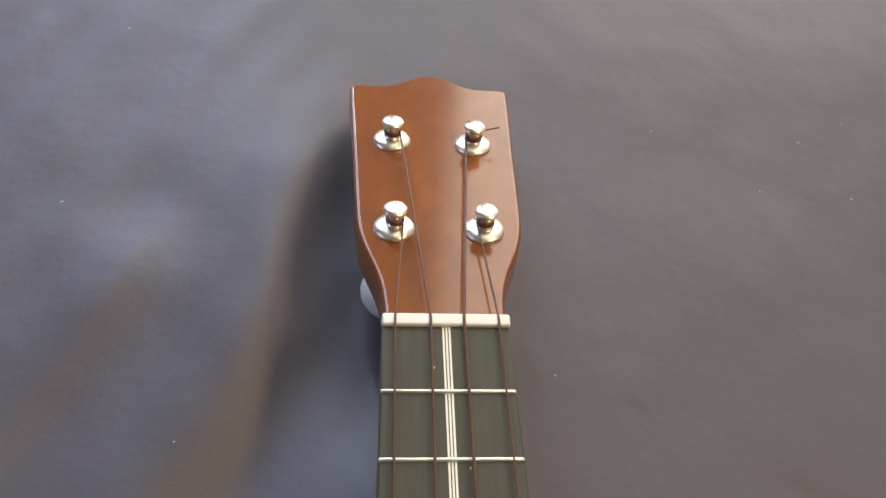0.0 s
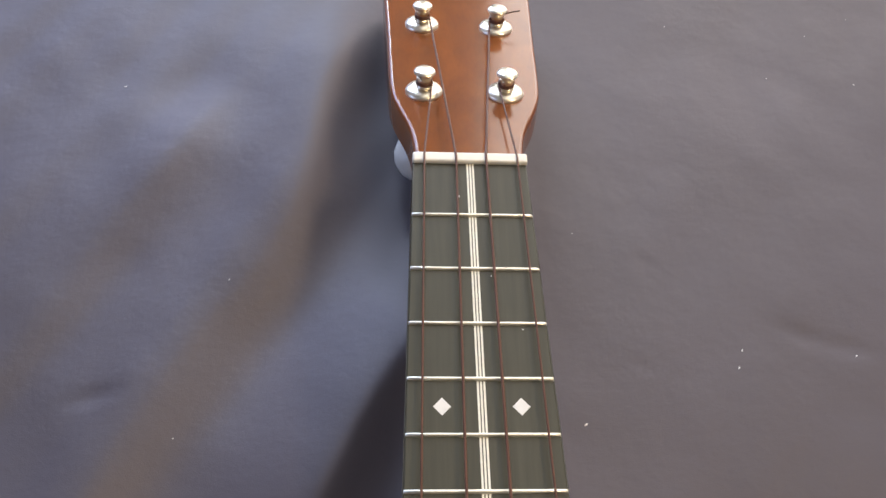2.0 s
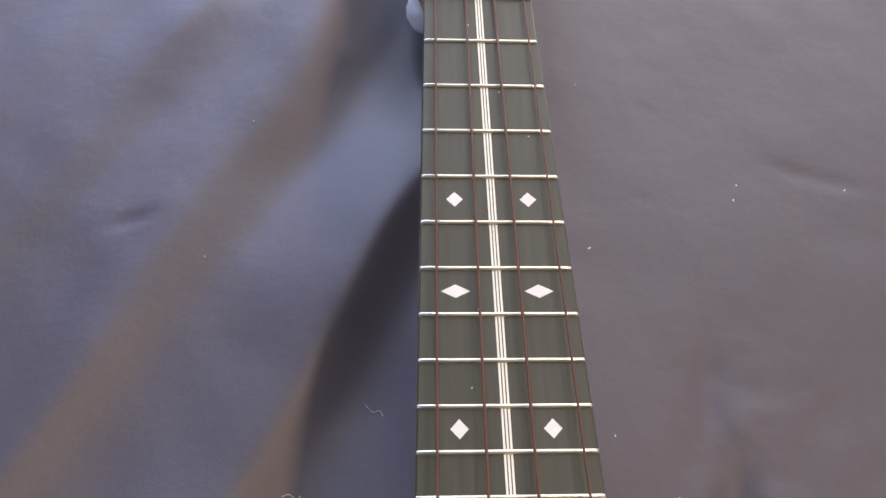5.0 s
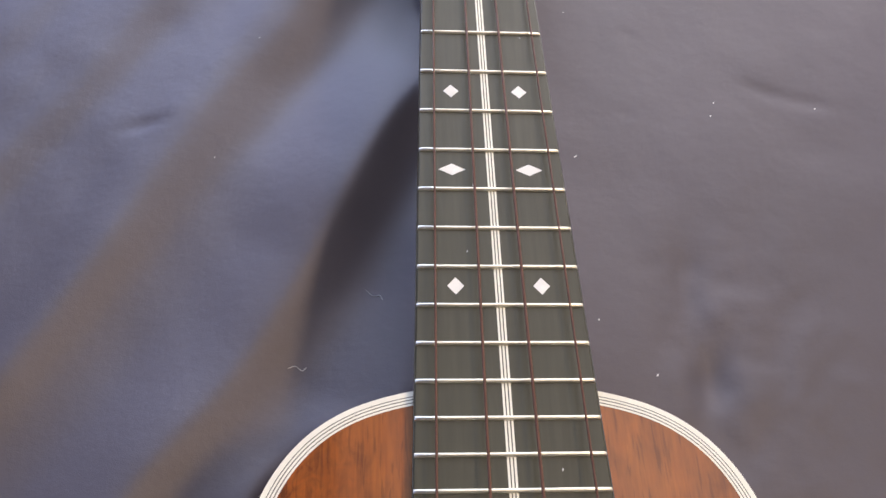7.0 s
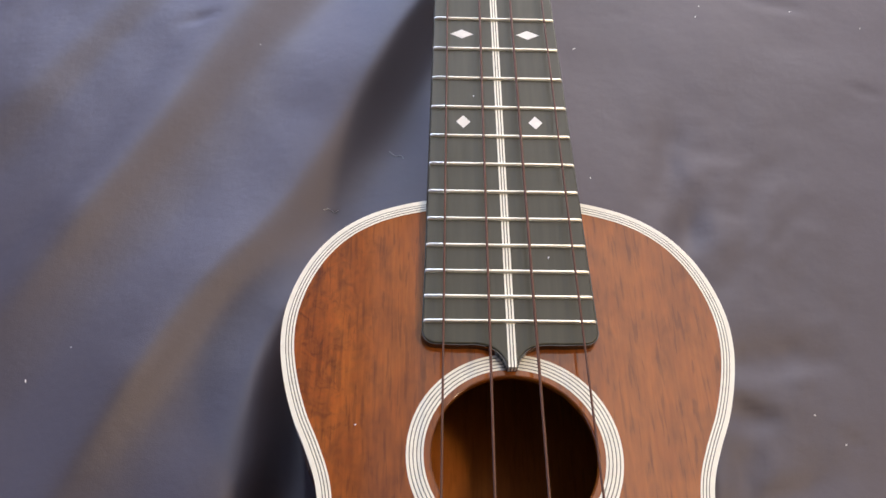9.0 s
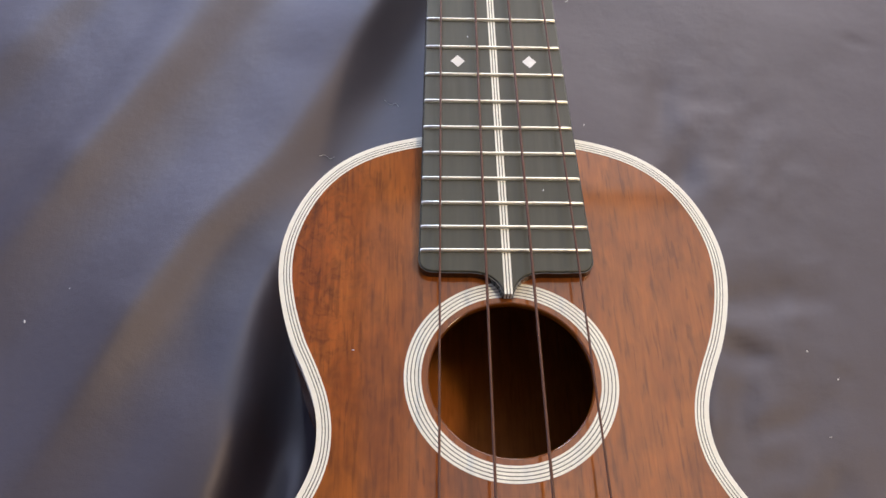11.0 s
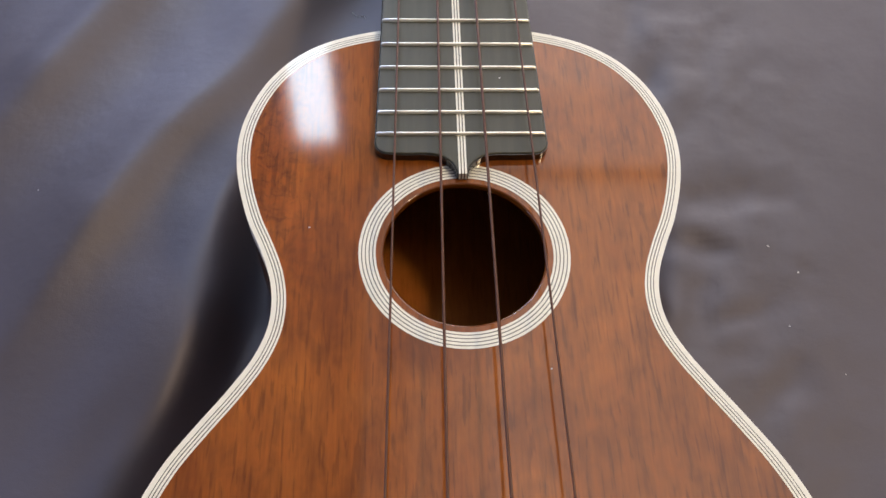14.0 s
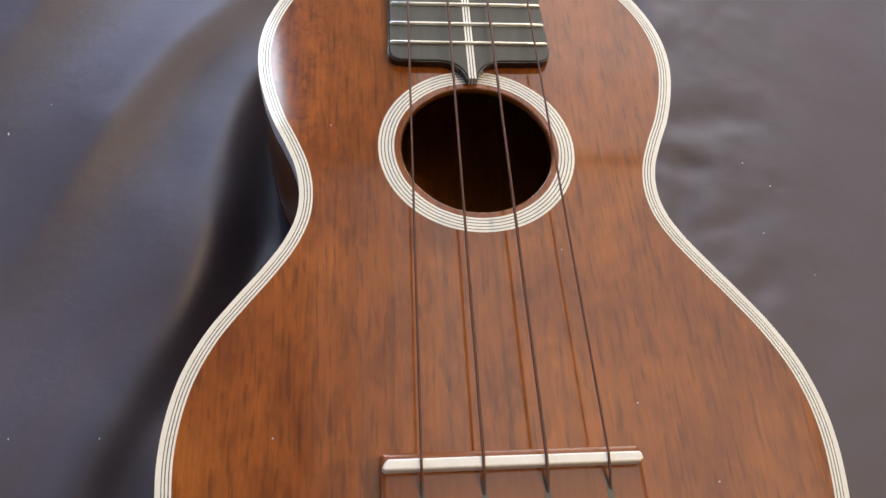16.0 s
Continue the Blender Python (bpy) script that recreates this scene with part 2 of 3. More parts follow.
def lathe(profile, m=None, n=32, smooth=35):
    """A turned shape about z from (radius, height) pairs."""
    verts, faces = [], []
    for r, z in profile:
        verts += [(r * math.cos(2 * math.pi * i / n), r * math.sin(2 * math.pi * i / n), z) for i in range(n)]
    for k in range(len(profile) - 1):
        faces += [[k * n + i, k * n + (i + 1) % n, (k + 1) * n + (i + 1) % n, (k + 1) * n + i] for i in range(n)]
    faces += [list(range(n))[::-1], [(len(profile) - 1) * n + i for i in range(n)]]
    bm = mesh_from(verts, faces, smooth)
    if m is not None:
        bm.transform(m)
    return bm


def tube(points, radius, n=8):
    """A round cord along a line of points."""
    pts = [Vector(p) for p in points]
    verts, faces = [], []
    for i, p in enumerate(pts):
        d = (pts[min(i + 1, len(pts) - 1)] - pts[max(i - 1, 0)]).normalized()
        side = d.cross(Vector((0, 0, 1)))
        side = side.normalized() if side.length > 1e-6 else Vector((1, 0, 0))
        up = side.cross(d)
        verts += [p + radius * (math.cos(2 * math.pi * k / n) * side + math.sin(2 * math.pi * k / n) * up) for k in range(n)]
    for i in range(len(pts) - 1):
        faces += [[i * n + k, i * n + (k + 1) % n, (i + 1) * n + (k + 1) % n, (i + 1) * n + k] for k in range(n)]
    faces += [list(range(n))[::-1], [(len(pts) - 1) * n + k for k in range(n)]]
    return mesh_from(verts, faces, 60)


def spline(nodes, steps):
    """A smooth line through nodes (centripetal Catmull-Rom)."""
    p = [Vector((*a, 0)) if len(a) == 2 else Vector(a) for a in nodes]
    p = [2 * p[0] - p[1]] + p + [2 * p[-1] - p[-2]]
    out = []
    for i in range(1, len(p) - 2):
        a, b, c, d = p[i - 1:i + 3]
        t1 = (b - a).length ** 0.5
        t2 = t1 + (c - b).length ** 0.5
        t3 = t2 + (d - c).length ** 0.5
        for s in range(steps):
            t = t1 + (t2 - t1) * s / steps
            a1 = (t1 - t) / t1 * a + t / t1 * b
            a2 = (t2 - t) / (t2 - t1) * b + (t - t1) / (t2 - t1) * c
            a3 = (t3 - t) / (t3 - t2) * c + (t - t2) / (t3 - t2) * d
            b1 = (t2 - t) / t2 * a1 + t / t2 * a2
            b2 = (t3 - t) / (t3 - t1) * a2 + (t - t1) / (t3 - t1) * a3
            out.append((t2 - t) / (t2 - t1) * b1 + (t - t1) / (t2 - t1) * b2)
    out.append(p[-2].copy())
    return out


def smoothstep(a, b, v):
    s = min(1.0, max(0.0, (v - a) / (b - a)))
    return s * s * (3 - 2 * s)


MM = 0.001
BOARD_Z = 0.052            # top of the fingerboard above the cloth
TOP_Z = 0.049              # top of the body
BACK_Z = 0.003
SCALE = 0.345              # nut to saddle
HOLE = (-0.0002, -0.2524)


def fret_y(n):
    return -SCALE * (1 - 2 ** (-n / 12))


def board_half(y):
    return 0.0172 + 0.03135 * -y


# ---- unseen room, added to close in the light round the camera ----
def room():
    x0, x1, y0, y1, z0, z1 = WEST, EAST, -1.8, NORTH, -0.5, ROOF
    w = 0.12
    tagged(part("floor", box((x0 - w, y0 - w, z0 - 0.1), (x1 + w, y1 + w, z0)), CARPET), "brown wooden floor of the room", "floor", kind="structure")
    hole = [(CEILING_GLOW[0], CEILING_GLOW[2]), (CEILING_GLOW[1], CEILING_GLOW[2]), (CEILING_GLOW[1], CEILING_GLOW[3]), (CEILING_GLOW[0], CEILING_GLOW[3])]
    rim = [(x0 - w, y0 - w), (x1 + w, y0 - w), (x1 + w, y1 + w), (x0 - w, y1 + w)]
    tagged(part("ceiling", hoop(rim, hole, z1, z1 + 0.1), CEILING_PAINT), "unseen dark grey ceiling, added to dim reflections, with a lamp opening", "ceiling", kind="structure")
    tagged(part("wall_south", box((x0 - w, y0 - w, z0), (x1 + w, y0, z1)), TAUPE), "unseen dark taupe wall, added to keep reflections from the south dark", "wall", kind="structure")
    # a wall with openings is built of butted blocks
    count = 0
    for name, axis, lo, hi, openings in (
            ("wall_north", 0, (x0 - w, y1, z0), (x1 + w, y1 + w, z1), OPENINGS_NORTH),
            ("wall_west", 1, (x0 - w, y0, z0), (x0, y1, z1), OPENINGS_WEST),
            ("wall_east", 1, (x1, y0, z0), (x1 + w, y1, z1), OPENINGS_EAST)):
        paint = OCHRE if name == "wall_north" else PAINT
        e = tagged(new(name), "unseen ochre wall with window openings, added for warm reflections" if name == "wall_north" else "unseen grey wall with openings, added to close in the light", "wall", kind="structure")

        def block(p, q, r, s, inset, mat, owner, kind, bevel):
            a, b = list(lo), list(hi)
            a[axis], b[axis], a[2], b[2] = p, q, r, s
            if inset:
                a[1 - axis], b[1 - axis] = lo[1 - axis] + 0.05, lo[1 - axis] + 0.09
            part(kind, box(a, b, bevel), mat, owner)
        at = lo[axis]
        for a0, a1, b0, b1 in openings:
            for span in ((at, a0, z0, z1), (a0, a1, z0, b0), (a0, a1, b1, z1)):
                block(*span, False, paint, e, "wall_panel", 0)
            at = a1
            count += 1
            win = tagged(new("window_%d" % count), "unseen white window frame, added round a lamp opening", "window", kind="structure")
            t = 0.015
            for span in ((a0, a0 + t, b0, b1), (a1 - t, a1, b0, b1), (a0 + t, a1 - t, b0, b0 + t), (a0 + t, a1 - t, b1 - t, b1)):
                block(*span, True, FRAME_WHITE, win, "window_frame", 0.003)
        block(at, hi[axis], z0, z1, False, paint, e, "wall_panel", 0)
    bed = tagged(new("bed"), "plain mattress under the satin cloth", "bed")
    bed.location = (0, -0.2, z0)
    part("mattress", box((-1.0, -1.2, -0.3), (1.0, 0.9, -0.035), 0.03), LINEN, bed)
    part("base", box((-0.98, -1.18, z0), (0.98, 0.78, -0.3), 0.01), CARPET, bed)


room()


# ---- outlines of the instrument ----
def body_outline():
    """Half-widths of the figure-of-eight body from neck to tail, with the slight skew of the waist."""
    half = [(0, -172.6), (12, -172.9), (23.5, -174), (38, -178.4), (47.6, -184.5), (54.6, -192.5), (59.4, -202), (62.1, -212), (62.5, -221.5), (61, -231.5),
            (57.8, -242.3), (54, -251), (51.1, -259), (50, -266.5), (50.8, -274), (53.9, -281.6), (59.3, -290), (66.2, -299.5),
            (72.6, -309), (78, -320.5), (80.9, -333), (81.4, -346), (78.8, -364), (71, -383), (57, -399), (36, -409), (14, -412), (0, -412.3)]
    line = spline(half, 6)
    skew = lambda y: -0.2 + 0.8 * smoothstep(-285, -335, y) + 1.0 * math.exp(-((y + 288) / 16) ** 2)
    right = [(p.x + skew(p.y), p.y) for p in line]
    left = [(-p.x + skew(p.y), p.y) for p in line[1:-1]][::-1]
    return [(x * MM, y * MM) for x, y in right + left]


BODY = body_outline()


def circle_like(loop, r):
    """Points on a circle round the sound hole, each in the direction of the outline's point."""
    out = []
    for x, y in loop:
        a = math.atan2(y - HOLE[1], x - HOLE[0])
        out.append((HOLE[0] + r * math.cos(a), HOLE[1] + r * math.sin(a)))
    return out


def ring_loop(r, n=96):
    return [(HOLE[0] + r * math.cos(2 * math.pi * i / n), HOLE[1] + r * math.sin(2 * math.pi * i / n)) for i in range(n)]


uke = tagged(new("ukulele"), "glossy reddish-brown wooden ukulele with white multi-line binding lying on satin cloth", "ukulele")
uke.location = (0, -0.25, 0.0)


def build_body():
    edge = 3.67 * MM
    inner = offset_loop(BODY, edge)
    part("soundboard", hoop(inner, circle_like(inner, 0.0220), TOP_Z - 0.0022, TOP_Z), KOA, uke, "varnished figured reddish-brown wooden top")
    side = part("side", hoop(offset_loop(BODY, 0.0002), offset_loop(BODY, 0.0024), BACK_Z, TOP_Z - 0.0022), MAHOGANY, uke)
    part("back", prism(offset_loop(BODY, 0.0003), 0.0, BACK_Z), INSIDE, uke)
    # binding and purfling, from the rim inwards
    d = 0.0
    binding = None
    for k, w in enumerate((1.3, 0.22, 0.52, 0.25, 0.58, 0.25, 0.55)):
        a, b = offset_loop(BODY, d * MM), offset_loop(BODY, (d + w) * MM)
        low = TOP_Z - (0.0035 if k == 0 else 0.0021)
        rise = 0.00006 if k % 2 == 0 else 0.00002
        if k == 0:
            binding = part("binding", hoop(a, b, TOP_Z - 0.0021, TOP_Z + rise), IVORY, uke, "ivory white rim binding with thin black lines")
            part("binding_edge", hoop(offset_loop(BODY, -0.00005), offset_loop(BODY, 0.0002), TOP_Z - 0.006, TOP_Z - 0.0021), IVORY, binding)
        else:
            part("purfling_line", hoop(a, b, low, TOP_Z + rise), IVORY if k % 2 == 0 else BLACK_LINE, binding)
        d += w
    lip = [(21.5 * MM + 0.0006 * (1 - math.cos(a)), TOP_Z - 0.0011 + (0.0011 - 0.0006) * (1 if a > 0 else -1) + 0.0006 * math.sin(a)) for a in [math.pi / 2 * k / 6 for k in range(-6, 7)]]
    n = 96
    verts = [(HOLE[0] + r * math.cos(2 * math.pi * i / n), HOLE[1] + r * math.sin(2 * math.pi * i / n), z + 0.00003) for r, z in lip for i in range(n)]
    faces = [[k * n + i, k * n + (i + 1) % n, (k + 1) % len(lip) * n + (i + 1) % n, (k + 1) % len(lip) * n + i] for k in range(len(lip)) for i in range(n)]
    part("hole_lip", mesh_from(verts, faces, 50), MAHOGANY, uke, "rounded varnished lip of the sound hole")
    # rosette rings round the hole
    r = 28.1
    rosette = None
    for k, w in enumerate((0.72, 0.26, 0.72, 0.26, 0.72, 0.26, 0.72, 0.26, 0.62)):
        bm = hoop(ring_loop(r * MM), ring_loop((r - w) * MM), TOP_Z - 0.001, TOP_Z + (0.00009 if k % 2 == 0 else 0.00005))
        ob = part("rosette" if k == 0 else "rosette_ring", bm, IVORY if k % 2 == 0 else BLACK_LINE, rosette or uke, "ivory and black ringed sound hole rosette" if k == 0 else "")
        rosette = rosette or ob
        r -= w


build_body()


def board_outline():
    """The fingerboard with rounded lower corners and a pointed ogee end."""
    y1 = -0.2223
    w = board_half(y1)
    right = [(board_half(0), 0.0)] + [(board_half(-0.02 * i), -0.02 * i) for i in range(1, 11)]
    c = 0.0036
    for i in range(7):
        a = i / 6 * math.pi / 2
        right.append((w - c + c * math.cos(a), y1 + c - c * math.sin(a)))
    right += [(p.x, p.y) for p in spline([(0.015, y1 - 0.0002), (0.0085, y1 - 0.0003), (0.0052, y1 - 0.0013), (0.0026, y1 - 0.0037), (0.0013, -0.2291)], 4)]
    return right + [(-x, y) for x, y in right[::-1]]


def build_board():
    board = part("fingerboard", prism(board_outline(), TOP_Z - 0.0001, BOARD_Z, 0.0004), EBONY, uke, "dark grey-green ebony fingerboard")
    rim = board_outline()
    part("board_edge", hoop(offset_loop(rim, -0.00025), offset_loop(rim, 0.0004), TOP_Z, BOARD_Z - 0.0004), GLOSS_BLACK, board, "glossy black edge")
    for n in range(1, 18):
        y, w = fret_y(n), board_half(fret_y(n)) - 0.0001
        verts, faces = [], []
        prof = [(0.0006 * math.cos(a), 0.00085 * math.sin(a)) for a in [math.pi * k / 8 for k in range(9)]]
        cols = [-w, -w + 0.0007] + [-w + 0.0007 + (2 * w - 0.0014) * k / 6 for k in range(1, 6)] + [w - 0.0007, w]
        for k, x in enumerate(cols):
            s = 0.35 if k in (0, len(cols) - 1) else 1.0
            verts += [(x, y + dy, BOARD_Z - 0.00005 + dz * s) for dy, dz in prof]
        m = len(prof)
        for k in range(len(cols) - 1):
            faces += [[k * m + i, k * m + i + 1, (k + 1) * m + i + 1, (k + 1) * m + i] for i in range(m - 1)]
        faces += [list(range(m)), [(len(cols) - 1) * m + i for i in range(m)][::-1]]
        part("fret", mesh_from(verts, faces, 50), FRET_METAL, board)
    for x in (-0.85, 0.0, 0.85):
        end = -0.22942
        part("centre_stripe", box(((x + 0.05 - 0.28) * MM, end, TOP_Z + 0.0004), ((x + 0.05 + 0.28) * MM, -0.0002, BOARD_Z + 0.00006)), IVORY, board)
    for n, w, h, xo in ((5, 2.35, 2.45, 10.3), (7, 3.85, 2.0, 11.05), (10, 2.25, 2.55, 11.4)):
        y = (fret_y(n) + fret_y(n - 1)) / 2
        for s in (-1, 1):
            x = s * xo * MM
            loop = [(x + w * MM, y), (x, y + h * MM), (x - w * MM, y), (x, y - h * MM)]
            part("position_marker", prism(loop, BOARD_Z - 0.0005, BOARD_Z + 0.00007), PEARL, board, "white pearl diamond marker")


build_board()


def build_neck():
    verts, faces = [], []
    rows = [(0.004, 0.0125), (-0.02, 0.0128), (-0.08, 0.0138), (-0.13, 0.0155), (-0.15, 0.02), (-0.165, 0.034), (-0.1722, 0.044)]
    m = 15
    for y, depth in rows:
        w = board_half(min(y, 0)) - 0.0004
        for k in range(m):
            a = math.pi * k / (m - 1)
            verts.append((w * math.cos(a), y, TOP_Z - 0.0001 - depth * math.sin(a) ** 0.8))
    for r in range(len(rows) - 1):
        faces += [[r * m + k, r * m + k + 1, (r + 1) * m + k + 1, (r + 1) * m + k] for k in range(m - 1)]
        faces.append([r * m, (r + 1) * m, (r + 1) * m + m - 1, r * m + m - 1])
    faces += [list(range(m)), [(len(rows) - 1) * m + k for k in range(m)][::-1]]
    part("neck", mesh_from(verts, faces, 50), MAHOGANY, uke)


build_neck()

# ---- headstock, tilted back ----
HEAD = pose(0, 0.0035, TOP_Z + 0.0002, -15.1, 0, 0)


def head_outline():
    half = [(16.9, 0), (17.1, 4), (17.9, 12), (19.4, 18.5), (21.4, 24.5), (23.4, 31), (24.8, 38), (25.6, 50), (26.5, 72), (27.8, 98), (28.4, 112.5)]
    line = [(p.x, p.y) for p in spline(half, 3)]
    skew = lambda s: 0.35 + 0.0095 * s
    crown = [(28.2, 114.0), (27.4, 115.0)]
    for i in range(1, 24):
        x = 27.0 - 54.0 * i / 24
        u = abs(x - 1.0)
        crown.append((x, 115.6 + 7.6 * (0.5 + 0.5 * math.cos(math.pi * min(1, u / 17.5))) + 0.5 * smoothstep(20, 28, u)))
    crown += [(-27.4, 115.0), (-28.2, 114.0)]
    loop = [(x + skew(s), s) for x, s in line] + [(x + skew(115), s) for x, s in crown] + [(-x + skew(s), s) for x, s in line[::-1]]
    return [((x + 1.2 * smoothstep(0, 28, x) * smoothstep(2, 30, s)) * MM, s * 1.015 * MM) for x, s in loop]


def build_head():
    bm = prism(head_outline(), -0.0115, 0.0, 0.0014)
    bm.transform(HEAD)
    part("headstock", bm, HEAD_WOOD, uke, "glossy brown mahogany headstock with a crowned top")
    nut = box((-0.0173, -0.0005, BOARD_Z - 0.0032), (0.0176, 0.0031, BOARD_Z + 0.0014), 0.0007)
    part("nut", nut, BONE, uke, "white bone nut")


build_head()


def build_tuner(x, s, stub):
    base = HEAD @ pose(x * MM, s * MM, 0)
    post = [(2.7, 0.5), (2.7, 2.6), (2.4, 3.0), (2.35, 5.0), (2.6, 6.0), (3.3, 7.1), (3.6, 7.5), (3.6, 7.9), (3.3, 8.3), (2.5, 8.65), (1.4, 8.9), (0.2, 9.0)]
    peg = part("tuning_peg", lathe([(r * MM, z * MM) for r, z in post], base, 28), NICKEL, uke, "shiny nickel friction tuning peg")
    wash = [(6.2, 0.0), (6.25, 0.5), (5.9, 1.1), (4.8, 1.7), (3.6, 2.1), (2.5, 2.2)]
    part("bushing", lathe([(r * MM, z * MM) for r, z in wash], base, 36, 50), NICKEL, peg)
    knob = [(2.6, -11), (2.8, -19), (5.5, -20.0), (8.4, -22.0), (9.5, -25.5), (9.3, -29), (7.6, -32.5), (4, -34)]
    part("button", lathe([(r * MM, z * MM) for r, z in knob], base, 32, 50), BUTTON, peg, "white plastic tuner button")
    if stub:
        a = base @ Vector((0.002, 0.0, 0.006))
        part("string_end", tube([a, base @ Vector((0.0062, 0.0008, 0.0068)), base @ Vector((0.0085, 0.0016, 0.0068))], 0.00028, 6), STRING, peg)
    return base


PEGS = [(-12.8, 37.2, False), (-12.4, 82.4, False), (15.2, 81.2, True), (14.8, 37.2, False)]
BASES = [build_tuner(*p) for p in PEGS]


def build_strings():
    at_nut = (-13.8, -4.2, 4.9, 14.4)
    at_saddle = (-21.3, -7.2, 7.3, 21.8)
    for k in range(4):
        inner = 1 if k < 2 else -1
        r = (0.31, 0.37, 0.4, 0.31)[k] * MM
        # turns round the post
        wind = [BASES[k] @ Vector((inner * 0.0026 * math.cos(a), -0.0026 * math.sin(a), 0.0034 + 0.0004 * a / 4)) for a in [0.5 * i for i in range(26, -1, -1)]]
        nut = Vector((at_nut[k] * MM, 0.0016, BOARD_Z + 0.0017))
        front = Vector((at_nut[k] * MM, 0.0, BOARD_Z + 0.0017))
        saddle = Vector((at_saddle[k] * MM, -SCALE, BOARD_Z + 0.0051))
        tail = [Vector((at_saddle[k] * MM, -SCALE - 0.0030, BOARD_Z + 0.0042)), Vector((at_saddle[k] * 1.01 * MM, -SCALE - 0.012, BOARD_Z - 0.0005))]
        part("string", tube(wind + [nut, front, front.lerp(saddle, 0.5), saddle] + tail, r, 8), STRING, uke, "thin dark brown string")


build_strings()


def build_bridge():
    y0, y1 = -0.3418, -0.3625
    w = 0.0305
    z0, z1 = TOP_Z, BOARD_Z + 0.0022
    base = part("bridge", box((-w, y1, z0), (w, y0, z1), 0.0012), BRIDGE_WOOD, uke, "brown wooden bridge with a white saddle")
    sad = [(-0.0294, -0.0018), (0.0292, -0.0016), (0.0300, -0.0009), (0.0299, 0.0004), (0.0293, 0.0009), (-0.0286, 0.0009), (-0.0296, 0.0000), (-0.0301, -0.0012)]
    loop = [(x, -SCALE + y) for x, y in sad]
    part("saddle", prism(loop, z1 - 0.001, BOARD_Z + 0.0047, 0.0005), BONE, base, "white bone saddle")
    # flush black strips paint the dark inside slots that aren't cut
    for x in (-21.3, -7.2, 7.3, 21.8):
        part("slot_shade", box((x * MM - 0.0007, y1 + 0.001, z1 - 0.003), (x * MM + 0.0007, -SCALE - 0.004, z1 + 0.00005)), BLACK_LINE, base)


build_bridge()


# ---- the cloth ----
def crest(nodes):
    return np.array([(p.x, p.y) for p in spline(nodes, 8)]) * MM


# crest line, width of the fold's west and east flanks and height in metres, share of the length over which it dies out
FOLDS = [
    (crest([(-22, 150), (-38, 104), (-50, 66), (-55, 24), (-66, -5), (-84, -34), (-107, -78), (-127, -124), (-148, -168), (-197, -255)]), 0.026, 0.0135, 0.0088, 0.15),
    (crest([(14, 8), (-5, -25), (-26, -54), (-45, -92), (-55, -114), (-74, -150), (-97, -183), (-117, -222), (-150, -290)]), 0.026, 0.0105, 0.0108, 0.16),
    (crest([(-36, -160), (-55, -190), (-65, -215), (-75, -243), (-82, -267), (-87, -290), (-95, -318), (-112, -372)]), 0.032, 0.0095, 0.0105, 0.15),
    (crest([(-86, 74), (-98, 46), (-112, 22), (-126, 0), (-146, -38), (-168, -78), (-212, -160)]), 0.026, 0.016, 0.0042, 0.15),
    (crest([(14, -40), (4, -68), (-6, -98), (-15, -130), (-28, -166), (-40, -190)]), 0.017, 0.016, 0.0062, 0.15),
]
# place, direction, length and depth of short creases
CREASES = [(0.118, -0.031, -0.45, 0.0085, -0.0008), (0.134, -0.036, -0.3, 0.0075, -0.0007), (0.0600, -0.043, -0.5, 0.0035, -0.0006), (0.067, -0.002, -0.5, 0.0035, -0.0005),
           (0.071, -0.122, 1.45, 0.018, -0.0024), (0.074, -0.152, 1.2, 0.018, -0.0022), (0.094, -0.202, 0.1, 0.020, -0.0020), (0.084, -0.222, -0.3, 0.014, -0.0022),
           (0.080, -0.240, 1.2, 0.016, -0.0022), (0.090, -0.248, 0.3, 0.010, -0.0014), (0.116, -0.231, -0.6, 0.004, -0.0009), (0.100, -0.272, 0.9, 0.014, -0.0016),
           (0.157, -0.083, -0.4, 0.006, -0.0006), (-0.113, -0.057, 0.25, 0.007, -0.0009)]


def fold_height(x, y):
    """Height of the soft diagonal folds at arrays of places."""
    h = np.zeros_like(x)
    for line, west, east, height, tail in FOLDS:
        best = np.full(x.shape, 1e9)
        signed = np.zeros_like(x)
        along = np.zeros_like(x)
        for k in range(len(line) - 1):
            a, d = line[k], line[k + 1] - line[k]
            t = np.clip(((x - a[0]) * d[0] + (y - a[1]) * d[1]) / (d @ d), 0, 1)
            dx, dy = x - a[0] - t * d[0], y - a[1] - t * d[1]
            dist = np.hypot(dx, dy)
            near = dist < best
            best = np.where(near, dist, best)
            signed = np.where(near, np.sign(d[0] * dy - d[1] * dx), signed)
            along = np.where(near, (k + t) / (len(line) - 1), along)
        width = np.where(signed < 0, west, east)
        taper = np.clip(along / 0.18, 0, 1) * np.clip((1 - along) / tail, 0, 1)
        taper = taper * taper * (3 - 2 * taper)
        h += height * taper * (0.8 + 0.2 * np.sin(along * 9 + west * 700)) * np.exp(-np.abs(best / width) ** 1.7)
    return h


